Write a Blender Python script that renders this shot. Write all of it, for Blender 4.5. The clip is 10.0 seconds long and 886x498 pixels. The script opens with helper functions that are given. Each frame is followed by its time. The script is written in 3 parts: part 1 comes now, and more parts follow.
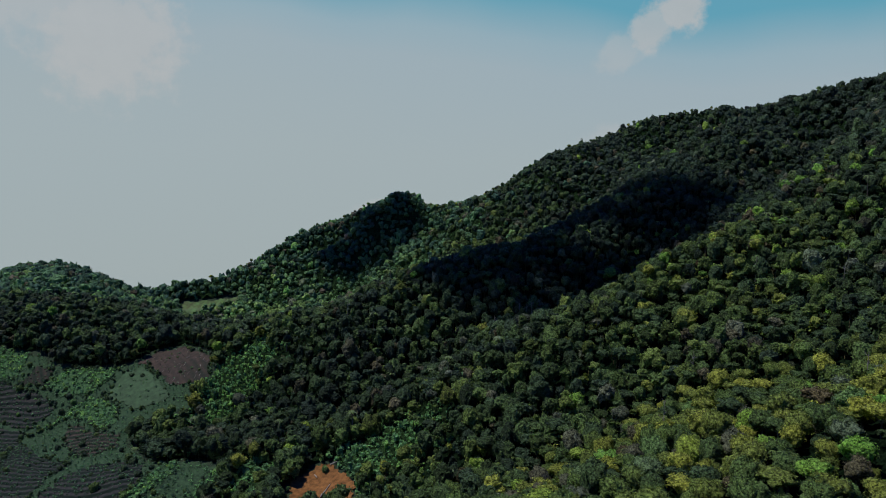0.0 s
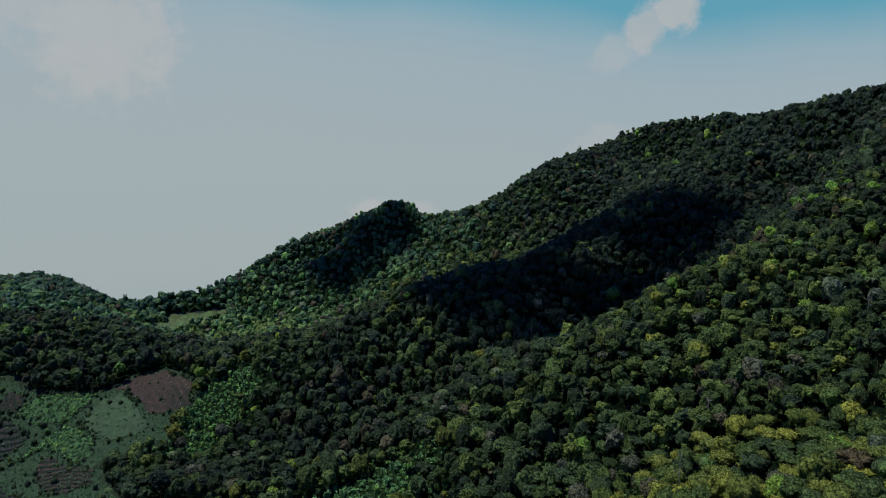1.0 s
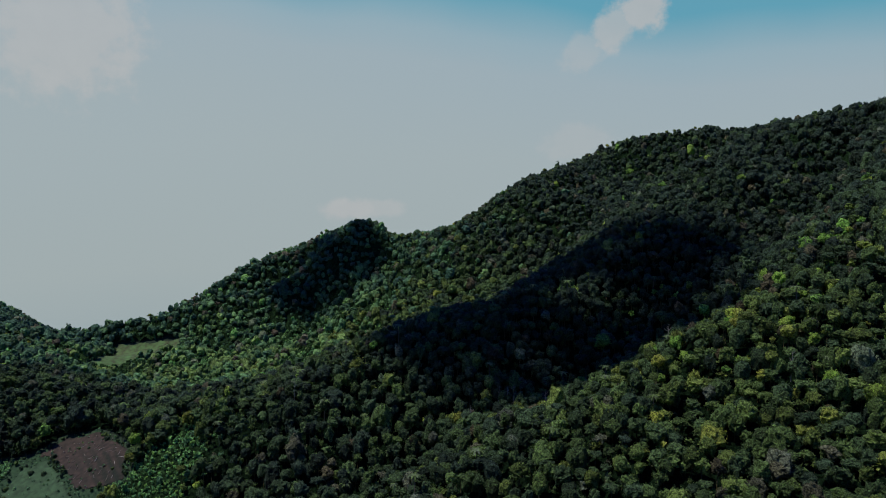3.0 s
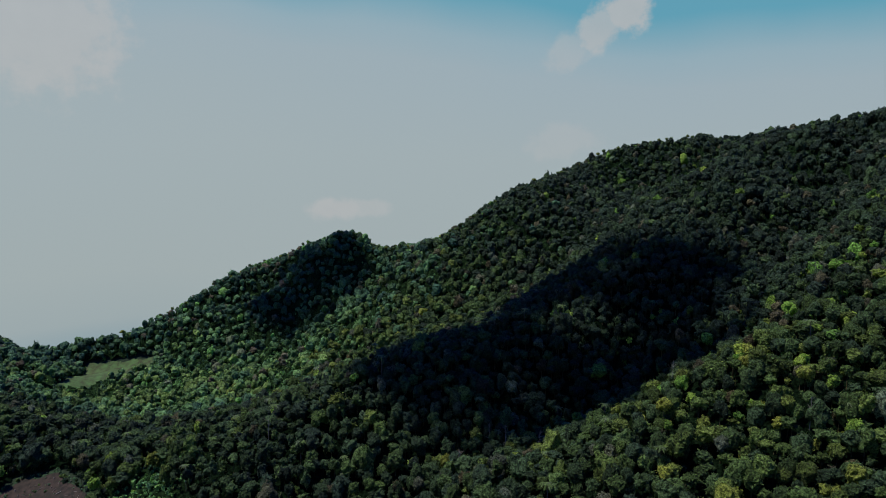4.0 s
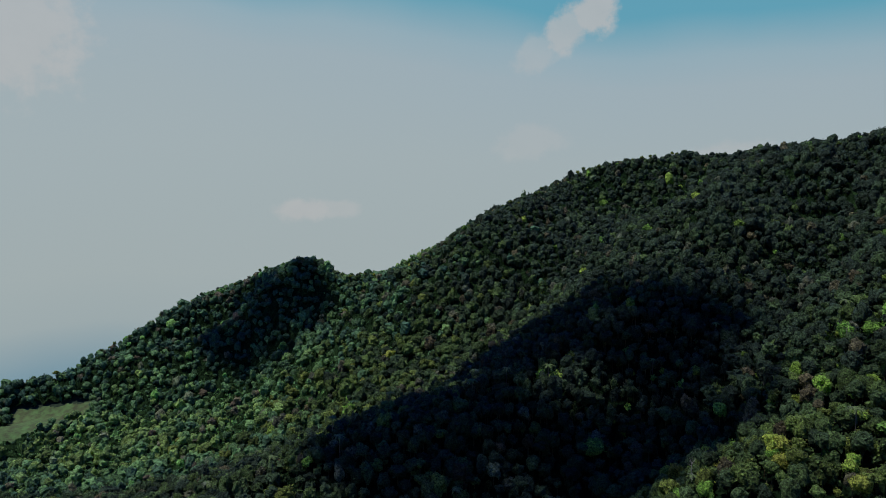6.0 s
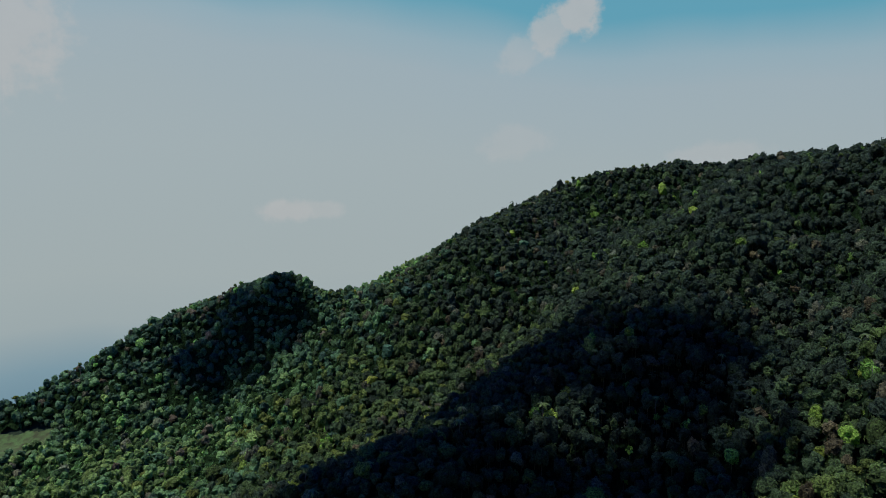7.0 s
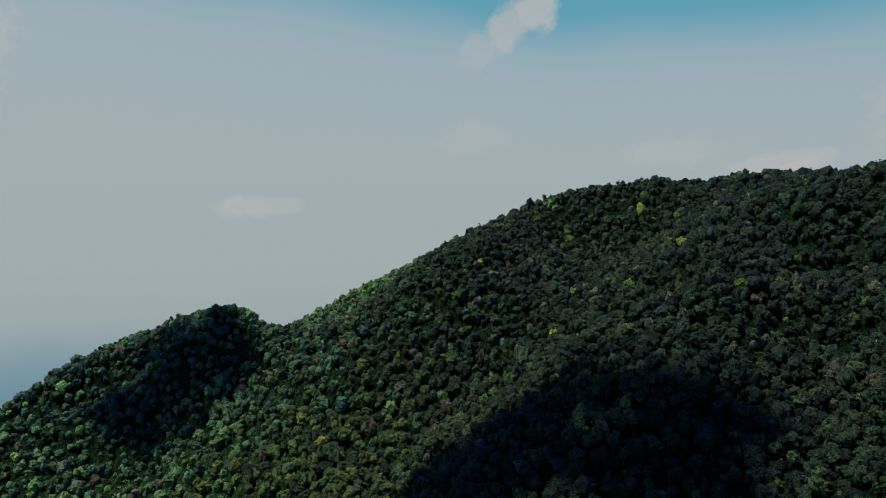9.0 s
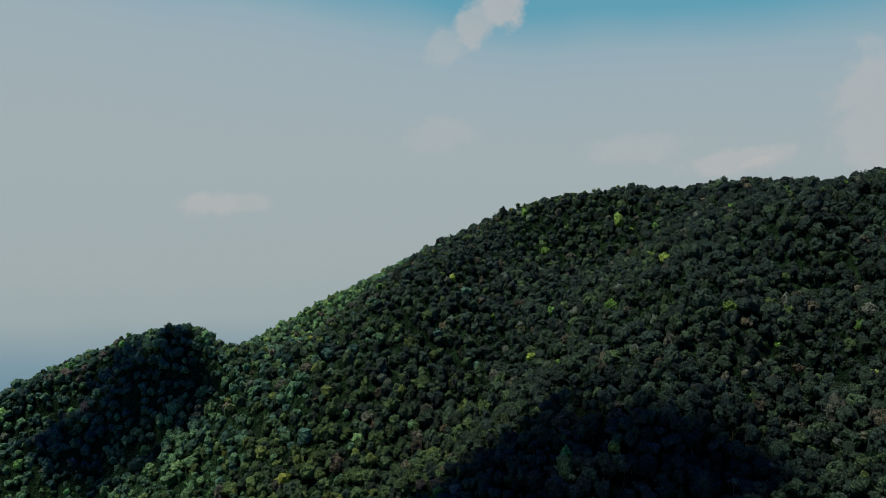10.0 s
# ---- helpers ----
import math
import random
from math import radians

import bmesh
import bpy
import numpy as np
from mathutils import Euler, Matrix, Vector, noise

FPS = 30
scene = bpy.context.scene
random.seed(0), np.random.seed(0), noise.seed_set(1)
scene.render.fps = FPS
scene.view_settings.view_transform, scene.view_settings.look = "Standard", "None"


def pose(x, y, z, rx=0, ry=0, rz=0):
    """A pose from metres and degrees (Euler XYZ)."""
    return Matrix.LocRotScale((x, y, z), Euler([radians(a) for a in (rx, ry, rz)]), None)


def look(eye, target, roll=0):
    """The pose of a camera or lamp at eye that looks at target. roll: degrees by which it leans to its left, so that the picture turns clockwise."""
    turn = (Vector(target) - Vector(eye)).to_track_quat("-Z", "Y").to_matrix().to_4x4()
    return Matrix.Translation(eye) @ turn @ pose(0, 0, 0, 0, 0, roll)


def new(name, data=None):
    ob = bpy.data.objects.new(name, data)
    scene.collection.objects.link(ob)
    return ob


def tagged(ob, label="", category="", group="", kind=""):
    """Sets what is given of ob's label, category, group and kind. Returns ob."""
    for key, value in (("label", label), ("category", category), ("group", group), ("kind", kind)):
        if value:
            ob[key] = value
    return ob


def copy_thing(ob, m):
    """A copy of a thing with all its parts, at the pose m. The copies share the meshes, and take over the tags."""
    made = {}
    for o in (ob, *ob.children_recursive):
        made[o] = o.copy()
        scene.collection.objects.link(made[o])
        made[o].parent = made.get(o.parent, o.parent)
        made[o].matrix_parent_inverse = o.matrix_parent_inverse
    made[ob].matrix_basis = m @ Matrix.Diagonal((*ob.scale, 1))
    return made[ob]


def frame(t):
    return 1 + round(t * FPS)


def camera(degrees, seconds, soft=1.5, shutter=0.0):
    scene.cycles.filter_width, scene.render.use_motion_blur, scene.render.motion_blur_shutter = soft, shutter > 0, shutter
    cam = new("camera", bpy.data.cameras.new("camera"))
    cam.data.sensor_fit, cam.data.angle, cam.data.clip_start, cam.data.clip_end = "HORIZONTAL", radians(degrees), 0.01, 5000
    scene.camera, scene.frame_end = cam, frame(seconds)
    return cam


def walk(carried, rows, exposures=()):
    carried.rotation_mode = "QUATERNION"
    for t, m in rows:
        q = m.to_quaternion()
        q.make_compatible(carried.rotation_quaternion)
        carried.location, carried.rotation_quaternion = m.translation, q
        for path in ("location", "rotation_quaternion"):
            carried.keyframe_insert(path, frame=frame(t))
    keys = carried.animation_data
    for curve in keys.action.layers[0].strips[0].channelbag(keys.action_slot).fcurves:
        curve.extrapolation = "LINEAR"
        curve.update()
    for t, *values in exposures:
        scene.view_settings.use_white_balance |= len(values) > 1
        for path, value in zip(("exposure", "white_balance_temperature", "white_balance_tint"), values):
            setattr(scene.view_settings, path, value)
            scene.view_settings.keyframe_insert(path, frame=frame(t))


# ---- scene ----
cam = camera(65.0, 10.0, 0.6)
METRES, EYE, TILT, LEAN, TURN = 300.0, 100.0, -7.0, 0.0, 0.0
ROWS = [
    (0.0, 0.0, 0.0, 0.0, 0.0, 0.0, -0.0),
    (0.5, -0.0001, 0.0352, 0.0205, -0.02, -0.06, -0.02),
    (1.0, -0.0, 0.0731, 0.0424, -0.43, -0.06, 0.02),
    (1.5, 0.0002, 0.1097, 0.0625, -0.92, -0.05, 0.07),
    (2.0, 0.0006, 0.1501, 0.0844, -1.59, -0.05, 0.17),
    (2.5, 0.0014, 0.1884, 0.1047, -2.24, -0.14, 0.26),
    (4.0, 0.0076, 0.3158, 0.1698, -3.94, -0.2, 0.41),
    (4.5, 0.0106, 0.3585, 0.1901, -4.65, -0.16, 0.5),
    (5.0, 0.0137, 0.4073, 0.2129, -5.3, -0.1, 0.6),
    (5.5, 0.0172, 0.4526, 0.2336, -5.88, -0.15, 0.66),
    (7.0, 0.0356, 0.6009, 0.2971, -7.68, -0.16, 0.92),
    (7.5, 0.0415, 0.6486, 0.3184, -8.47, -0.22, 1.0),
    (8.0, 0.0474, 0.6995, 0.3411, -9.24, -0.3, 1.08),
    (8.5, 0.0541, 0.7471, 0.3627, -10.01, -0.39, 1.18),
    (9.0, 0.0617, 0.798, 0.3868, -10.99, -0.58, 1.31),
    (9.5, 0.07, 0.8458, 0.4083, -12.02, -0.78, 1.44),
    (10.0, 0.0796, 0.8965, 0.4309, -13.58, -0.95, 1.62),
]
walk(cam, [(t, pose(0, 0, EYE, TILT, LEAN, TURN) @ pose(METRES * x, METRES * y, METRES * z, 90 + pitch, roll, yaw)) for t, x, y, z, yaw, pitch, roll in ROWS])

# ---- the hazy daylight ----
SUN_AZ, SUN_EL = -84.0, 68.0
TO_SUN = Vector((math.sin(radians(SUN_AZ)) * math.cos(radians(SUN_EL)), math.cos(radians(SUN_AZ)) * math.cos(radians(SUN_EL)), math.sin(radians(SUN_EL))))


def node(tree, kind, **values):
    n = tree.nodes.new(kind)
    for key, value in values.items():
        if key in n.inputs:
            n.inputs[key].default_value = value
    return n


def math_node(tree, op, a, b=None, clamp=False):
    n = tree.nodes.new("ShaderNodeMath")
    n.operation, n.use_clamp = op, clamp
    for i, v in enumerate((a, b)):
        if v is None:
            continue
        if isinstance(v, (int, float)):
            n.inputs[i].default_value = v
        else:
            tree.links.new(v, n.inputs[i])
    return n.outputs[0]


def ramp_node(tree, fac, stops, mode="LINEAR"):
    n = tree.nodes.new("ShaderNodeValToRGB")
    n.color_ramp.interpolation = mode
    while len(n.color_ramp.elements) < len(stops):
        n.color_ramp.elements.new(0.5)
    for e, (at, c) in zip(n.color_ramp.elements, stops):
        e.position, e.color = at, (*c, 1.0)
    tree.links.new(fac, n.inputs[0])
    return n.outputs[0]


def mix_node(tree, fac, a, b, blend="MIX"):
    n = tree.nodes.new("ShaderNodeMix")
    n.data_type, n.blend_type = "RGBA", blend
    for i, v in ((0, fac), (6, a), (7, b)):
        if isinstance(v, (int, float)):
            n.inputs[i].default_value = v
        elif isinstance(v, tuple):
            n.inputs[i].default_value = (*v, 1.0)
        else:
            tree.links.new(v, n.inputs[i])
    return n.outputs[2]


def make_world():
    world = bpy.data.worlds.new("hazy_sky")
    scene.world = world
    world.use_nodes = True
    t = world.node_tree
    t.nodes.clear()
    out = t.nodes.new("ShaderNodeOutputWorld")
    coord = t.nodes.new("ShaderNodeTexCoord").outputs["Generated"]
    xyz = t.nodes.new("ShaderNodeSeparateXYZ")
    t.links.new(coord, xyz.inputs[0])
    az = math_node(t, "MULTIPLY", math_node(t, "ARCTAN2", xyz.outputs[0], xyz.outputs[1]), 57.2958)
    el = math_node(t, "MULTIPLY", math_node(t, "ARCSINE", xyz.outputs[2]), 57.2958)
    # clear sky
    sky = t.nodes.new("ShaderNodeTexSky")
    sky.sky_type, sky.sun_disc = "NISHITA", False
    sky.sun_elevation, sky.sun_rotation = radians(SUN_EL), radians(SUN_AZ)
    sky.altitude, sky.dust_density, sky.air_density = 1200, 1.0, 1.0
    clear = mix_node(t, 1.0, sky.outputs[0], SKY_GAIN, "MULTIPLY")
    # humid haze that thickens towards and below the horizon
    soft = node(t, "ShaderNodeTexNoise", Scale=2.2, Detail=3.0, Roughness=0.5)
    t.links.new(coord, soft.inputs["Vector"])
    wob = math_node(t, "MULTIPLY", math_node(t, "SUBTRACT", soft.outputs[0], 0.5), 5.0)
    side = math_node(t, "MAXIMUM", math_node(t, "MINIMUM", math_node(t, "MULTIPLY", math_node(t, "SUBTRACT", az, 6.0), 0.13), 1.2), -4.5)
    side = math_node(t, "MULTIPLY", side, math_node(t, "DIVIDE", math_node(t, "ADD", el, 1.0), 7.0, True))
    el_w = math_node(t, "ADD", math_node(t, "ADD", el, wob), side)
    at = math_node(t, "DIVIDE", math_node(t, "ADD", el_w, 40.0), 80.0, True)
    haze = ramp_node(t, at, HAZE)
    thick = ramp_node(t, math_node(t, "DIVIDE", math_node(t, "ADD", el_w, 10.0), 60.0, True),
                      [(0.0, (1, 1, 1)), (0.40, (0.99, 0.99, 0.99)), (0.5, (0.3, 0.3, 0.3)), (1.0, (0.0, 0.0, 0.0))])
    base = mix_node(t, thick, clear, haze)
    # fair-weather clouds: azimuth, elevation, half width, half height, lean, opacity
    pos = t.nodes.new("ShaderNodeCombineXYZ")
    t.links.new(az, pos.inputs[0]), t.links.new(el, pos.inputs[1])
    fluff = node(t, "ShaderNodeTexNoise", Scale=0.55, Detail=5.0, Roughness=0.6)
    t.links.new(pos.outputs[0], fluff.inputs["Vector"])
    cover = None
    for ca, ce, rw, rh, lean, dense in CLOUDS:
        m = t.nodes.new("ShaderNodeMapping")
        m.vector_type = "TEXTURE"
        m.inputs["Location"].default_value = (ca, ce, 0)
        m.inputs["Rotation"].default_value = (0, 0, radians(lean))
        m.inputs["Scale"].default_value = (rw, rh, 1)
        t.links.new(pos.outputs[0], m.inputs["Vector"])
        length = t.nodes.new("ShaderNodeVectorMath")
        length.operation = "LENGTH"
        t.links.new(m.outputs[0], length.inputs[0])
        d = math_node(t, "ADD", length.outputs["Value"], math_node(t, "MULTIPLY", math_node(t, "SUBTRACT", fluff.outputs[0], 0.5), 1.5))
        edge = t.nodes.new("ShaderNodeMapRange")
        edge.interpolation_type = "SMOOTHSTEP"
        for key, v in (("From Min", 1.15), ("From Max", 0.55), ("To Min", 0.0), ("To Max", dense)):
            edge.inputs[key].default_value = v
        t.links.new(d, edge.inputs["Value"])
        cover = edge.outputs[0] if cover is None else math_node(t, "MAXIMUM", cover, edge.outputs[0])
    shade = mix_node(t, math_node(t, "MULTIPLY", fluff.outputs[0], 0.6), (0.50, 0.50, 0.50), (0.40, 0.41, 0.42))
    final = mix_node(t, cover, base, shade)
    bg = t.nodes.new("ShaderNodeBackground")
    t.links.new(final, bg.inputs[0])
    bg.inputs[1].default_value = 0.66
    t.links.new(bg.outputs[0], out.inputs[0])


SKY_GAIN = (0.010, 0.044, 0.215)
HAZE = [(0.0, (0.05, 0.10, 0.14)), (0.22, (0.05, 0.15, 0.24)), (0.305, (0.20, 0.31, 0.37)), (0.345, (0.33, 0.395, 0.41)), (0.39, (0.355, 0.415, 0.425)),
        (0.5, (0.358, 0.426, 0.447)), (0.585, (0.335, 0.42, 0.462)), (0.615, (0.29, 0.41, 0.47)), (0.655, (0.12, 0.345, 0.45)), (1.0, (0.07, 0.28, 0.44))]
CLOUDS = [
    (18.3, 11.4, 2.1, 1.8, 20.0, 0.8), (16.3, 10.1, 2.3, 1.6, 35.0, 0.68), (14.0, 8.5, 2.2, 1.5, 30.0, 0.38), (-5.0, -3.9, 2.6, 1.0, 4.0, 0.6), (-2.4, -3.8, 2.2, 0.8, 0.0, 0.4),
    (-25.0, 9.0, 5.5, 5.0, 0.0, 0.6), (-29.0, 12.5, 7.0, 4.0, 0.0, 0.45), (13.6, 1.6, 3.2, 1.5, 10.0, 0.28),
    (36.5, -0.6, 4.5, 1.1, 8.0, 0.6), (37.6, -0.6, 1.9, 0.5, 16.0, 0.95), (29.0, 0.4, 4.0, 1.3, 6.0, 0.35), (45.5, 3.0, 3.5, 5.0, 0.0, 0.5),
]
make_world()
scene.view_settings.exposure = 0.6
sun = new("sun", bpy.data.lights.new("sun", "SUN"))
sun.data.energy, sun.data.angle, sun.data.color = 4.1, radians(0.53), (1.0, 0.985, 0.96)
sun.matrix_world = look((0, 0, 600), Vector((0, 0, 600)) - TO_SUN)


# ---- materials ----
def material(name):
    m = bpy.data.materials.new(name)
    m.use_nodes = True
    t = m.node_tree
    t.nodes.clear()
    out = t.nodes.new("ShaderNodeOutputMaterial")
    return m, t, out


def noise_at(t, scale, detail=4.0, rough=0.55, coords="Object"):
    n = node(t, "ShaderNodeTexNoise", Scale=scale, Detail=detail, Roughness=rough)
    t.links.new(t.nodes.new("ShaderNodeTexCoord").outputs[coords], n.inputs["Vector"])
    return n.outputs[0]


def finish(t, out, colour, rough=0.9, spec=0.15, bump=None, strength=0.5, distance=0.3):
    p = node(t, "ShaderNodeBsdfPrincipled", Roughness=rough)
    p.inputs["Specular IOR Level"].default_value = spec
    t.links.new(colour, p.inputs["Base Color"])
    if bump is not None:
        b = node(t, "ShaderNodeBump", Strength=strength, Distance=distance)
        t.links.new(bump, b.inputs["Height"])
        t.links.new(b.outputs[0], p.inputs["Normal"])
    t.links.new(p.outputs[0], out.inputs[0])
    return p


def soil_material(name, dark, light, scale, rough=0.95, verge=None):
    m, t, out = material(name)
    big, fine = noise_at(t, scale * 0.12), noise_at(t, scale, 6.0, 0.65)
    c = mix_node(t, big, dark, light)
    patch = t.nodes.new("ShaderNodeMapRange")
    for key, v in (("From Min", 0.36), ("From Max", 0.66), ("To Min", 0.0), ("To Max", 0.85)):
        patch.inputs[key].default_value = v
    t.links.new(fine, patch.inputs["Value"])
    c = mix_node(t, patch.outputs[0], c, tuple(v * 0.5 for v in dark))
    if verge is not None:
        n = t.nodes.new("ShaderNodeSeparateXYZ")
        t.links.new(t.nodes.new("ShaderNodeNewGeometry").outputs["True Normal"], n.inputs[0])
        steep = t.nodes.new("ShaderNodeMapRange")
        for key, v in (("From Min", 0.90), ("From Max", 0.74)):
            steep.inputs[key].default_value = v
        t.links.new(n.outputs[2], steep.inputs["Value"])
        c = mix_node(t, steep.outputs[0], c, mix_node(t, fine, tuple(v * 0.4 for v in verge), verge))
    finish(t, out, c, rough, 0.1, fine, 0.8, 0.5)
    return m


def leaf_material(name, stops, per_object=False, spread=1.0, grain=1.4, gap_shade=(0.38, 0.62, 0.42, 1.6), gloss=0.08):
    """Foliage: one hue for each plant, with small changes from spray to spray."""
    m, t, out = material(name)
    if per_object:
        tone = t.nodes.new("ShaderNodeObjectInfo").outputs["Random"]
    else:
        a = t.nodes.new("ShaderNodeAttribute")
        a.attribute_name = "tone"
        tone = a.outputs["Fac"]
    c = ramp_node(t, tone, stops)
    island = t.nodes.new("ShaderNodeNewGeometry").outputs["Random Per Island"]
    gain = math_node(t, "ADD", math_node(t, "MULTIPLY", island, spread), 1.0 - spread * 0.5)
    # leaf gaps darkened in the colour itself, by the noise that drives the bump
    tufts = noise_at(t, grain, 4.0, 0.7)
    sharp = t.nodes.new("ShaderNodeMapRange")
    for key, v in zip(("From Min", "From Max", "To Min", "To Max"), gap_shade):
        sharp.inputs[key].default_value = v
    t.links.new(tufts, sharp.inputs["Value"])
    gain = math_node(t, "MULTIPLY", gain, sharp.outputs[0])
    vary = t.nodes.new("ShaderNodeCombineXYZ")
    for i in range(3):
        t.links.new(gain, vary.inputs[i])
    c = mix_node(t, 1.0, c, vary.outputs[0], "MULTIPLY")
    p = node(t, "ShaderNodeBsdfPrincipled", Roughness=0.55)
    p.inputs["Specular IOR Level"].default_value = gloss
    t.links.new(c, p.inputs["Base Color"])
    b = node(t, "ShaderNodeBump", Strength=1.0, Distance=1.2)
    t.links.new(tufts, b.inputs["Height"])
    t.links.new(b.outputs[0], p.inputs["Normal"])
    tr = t.nodes.new("ShaderNodeBsdfTranslucent")
    t.links.new(mix_node(t, 1.0, c, (1.1, 1.2, 0.8), "MULTIPLY"), tr.inputs[0])
    mx = t.nodes.new("ShaderNodeMixShader")
    mx.inputs[0].default_value = 0.34
    t.links.new(p.outputs[0], mx.inputs[1]), t.links.new(tr.outputs[0], mx.inputs[2])
    t.links.new(mx.outputs[0], out.inputs[0])
    return m


def bark_material(name, dark, light):
    m, t, out = material(name)
    n = noise_at(t, 3.0, 5.0)
    finish(t, out, mix_node(t, n, dark, light), 0.9, 0.1, n, 0.6, 0.05)
    return m


def cloud_material(name):
    m, t, out = material(name)
    thin = noise_at(t, 0.012, 4.0)
    coord = t.nodes.new("ShaderNodeTexCoord").outputs["Generated"]
    v = t.nodes.new("ShaderNodeVectorMath")
    v.operation = "DISTANCE"
    t.links.new(coord, v.inputs[0])
    v.inputs[1].default_value = (0.5, 0.5, 0.5)
    d = math_node(t, "ADD", v.outputs["Value"], math_node(t, "MULTIPLY", math_node(t, "SUBTRACT", thin, 0.5), 0.22))
    edge = t.nodes.new("ShaderNodeMapRange")
    edge.interpolation_type = "SMOOTHSTEP"
    for key, val in (("From Min", 0.49), ("From Max", 0.40), ("To Min", 0.0), ("To Max", 1.0)):
        edge.inputs[key].default_value = val
    t.links.new(d, edge.inputs["Value"])
    clear = t.nodes.new("ShaderNodeBsdfTransparent")
    white = node(t, "ShaderNodeBsdfDiffuse")
    white.inputs[0].default_value = (0.85, 0.86, 0.88, 1)
    mx = t.nodes.new("ShaderNodeMixShader")
    t.links.new(edge.outputs[0], mx.inputs[0]), t.links.new(clear.outputs[0], mx.inputs[1]), t.links.new(white.outputs[0], mx.inputs[2])
    t.links.new(mx.outputs[0], out.inputs[0])
    return m


DEEP, DARK, MID = (0.023, 0.038, 0.023), (0.036, 0.060, 0.025), (0.066, 0.104, 0.027)
OLIVE, YELLOW, LIME = (0.112, 0.140, 0.029), (0.195, 0.210, 0.034), (0.110, 0.225, 0.035)
GREY, RUST = (0.078, 0.096, 0.062), (0.076, 0.062, 0.030)
FOREST = [(0.0, DEEP), (0.25, DARK), (0.5, MID), (0.68, OLIVE), (0.82, YELLOW), (0.88, LIME), (0.93, GREY), (1.0, RUST)]
# stronger painted gap shade: noise range, then lowest and highest colour gain
DEEP_GAPS = (0.40, 0.64, 0.32, 1.85)
leaf_forest = leaf_material("forest_leaf", FOREST, gap_shade=DEEP_GAPS)
# lighter, bluer leaf tones: haze of the distance put into the colour
HAZED_TONES = [(0.0, (0.030, 0.066, 0.042)), (0.25, (0.050, 0.100, 0.050)), (0.5, (0.086, 0.162, 0.056)), (0.8, (0.138, 0.202, 0.054)), (0.88, (0.105, 0.25, 0.06)), (0.93, (0.100, 0.130, 0.068)), (1.0, (0.100, 0.080, 0.050))]
leaf_hazed = leaf_material("hazed_ridge_leaf", HAZED_TONES, grain=0.8)
leaf_tree = leaf_material("tree_leaf", [(0.0, DARK), (0.3, MID), (0.55, OLIVE), (0.78, YELLOW), (0.84, LIME), (0.92, GREY), (1.0, RUST)], True, gap_shade=DEEP_GAPS)
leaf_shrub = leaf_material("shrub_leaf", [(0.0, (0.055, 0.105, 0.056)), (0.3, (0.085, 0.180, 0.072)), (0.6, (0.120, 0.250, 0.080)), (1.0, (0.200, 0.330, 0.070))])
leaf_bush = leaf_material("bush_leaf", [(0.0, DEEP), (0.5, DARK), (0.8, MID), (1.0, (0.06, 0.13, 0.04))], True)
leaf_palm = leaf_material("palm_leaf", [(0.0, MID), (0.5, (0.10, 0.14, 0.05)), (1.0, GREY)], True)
# undergrowth leaves coloured down to near-black, as the shade between crowns
shaded_thicket_leaf = leaf_material("shaded_thicket_leaf", [(0.0, (0.006, 0.013, 0.006)), (1.0, (0.038, 0.080, 0.026))], grain=0.7, gap_shade=DEEP_GAPS, gloss=0.0)
bark = bark_material("bark", (0.05, 0.04, 0.03), (0.14, 0.12, 0.10))
pale_bark = bark_material("pale_bark", (0.10, 0.09, 0.075), (0.21, 0.195, 0.17))
# leaf litter, with the dark of shaded gaps put into its colour
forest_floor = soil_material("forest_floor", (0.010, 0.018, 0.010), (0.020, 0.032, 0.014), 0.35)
bare_earth = soil_material("bare_earth", (0.016, 0.016, 0.012), (0.052, 0.031, 0.023), 0.4, verge=(0.010, 0.016, 0.010))
tilled_earth = soil_material("tilled_earth", (0.011, 0.014, 0.013), (0.030, 0.025, 0.021), 0.4, verge=(0.005, 0.011, 0.007))
orange_earth = soil_material("orange_earth", (0.075, 0.033, 0.010), (0.190, 0.086, 0.026), 0.5)
grass = soil_material("grass", (0.020, 0.046, 0.019), (0.044, 0.096, 0.030), 0.6)
pale_grass = soil_material("pale_grass", (0.022, 0.036, 0.019), (0.036, 0.072, 0.029), 0.3)
meadow = soil_material("meadow", (0.050, 0.042, 0.024), (0.048, 0.135, 0.032), 0.16)
vapour = cloud_material("cloud_vapour")

# ---- landforms: centre x, y, half length, half width, turn, rise ----
LANDFORMS = [
    (-23, 609, 137, 97, 0, -86.6),      # gully
    (-87, 1298, 284, 218, 20, -329.6),  # far valley
    (-138, 398, 46, 161, -87, -127.3),  # hollow of the fields
    (-122, 412, 122, 40, 10, 88.9),     # spur above the fields
    (570, 1161, 173, 205, 51, -289.2),  # valley behind the summit
    (255, 529, 36, 87, -48, -55.3),
    (238, 755, 60, 80, -72, -56.1),
    (-35, 818, 67, 99, -53, -175.0),
    (-263, 828, 116, 18, 6, -69.4),
    (-378, 975, 266, 62, -63, -130.7),
    (-138, 248, 264, 58, 3, -60.9),
    (32, 859, 40, 203, 60, 30.7),       # main ridge
    (-45, 813, 66, 46, -21, 155.1),     # knoll
    (-285, 826, 60, 28, 7, 104.6),      # west ridge
    (-50, 855, 37, 29, -21, 35.2),
    (279, 847, 60, 31, -3, 20.0),       # summit
    (1, 848, 37, 61, -18, -6.7),
    (502, 800, 50, 30, 68, -116.7),
]
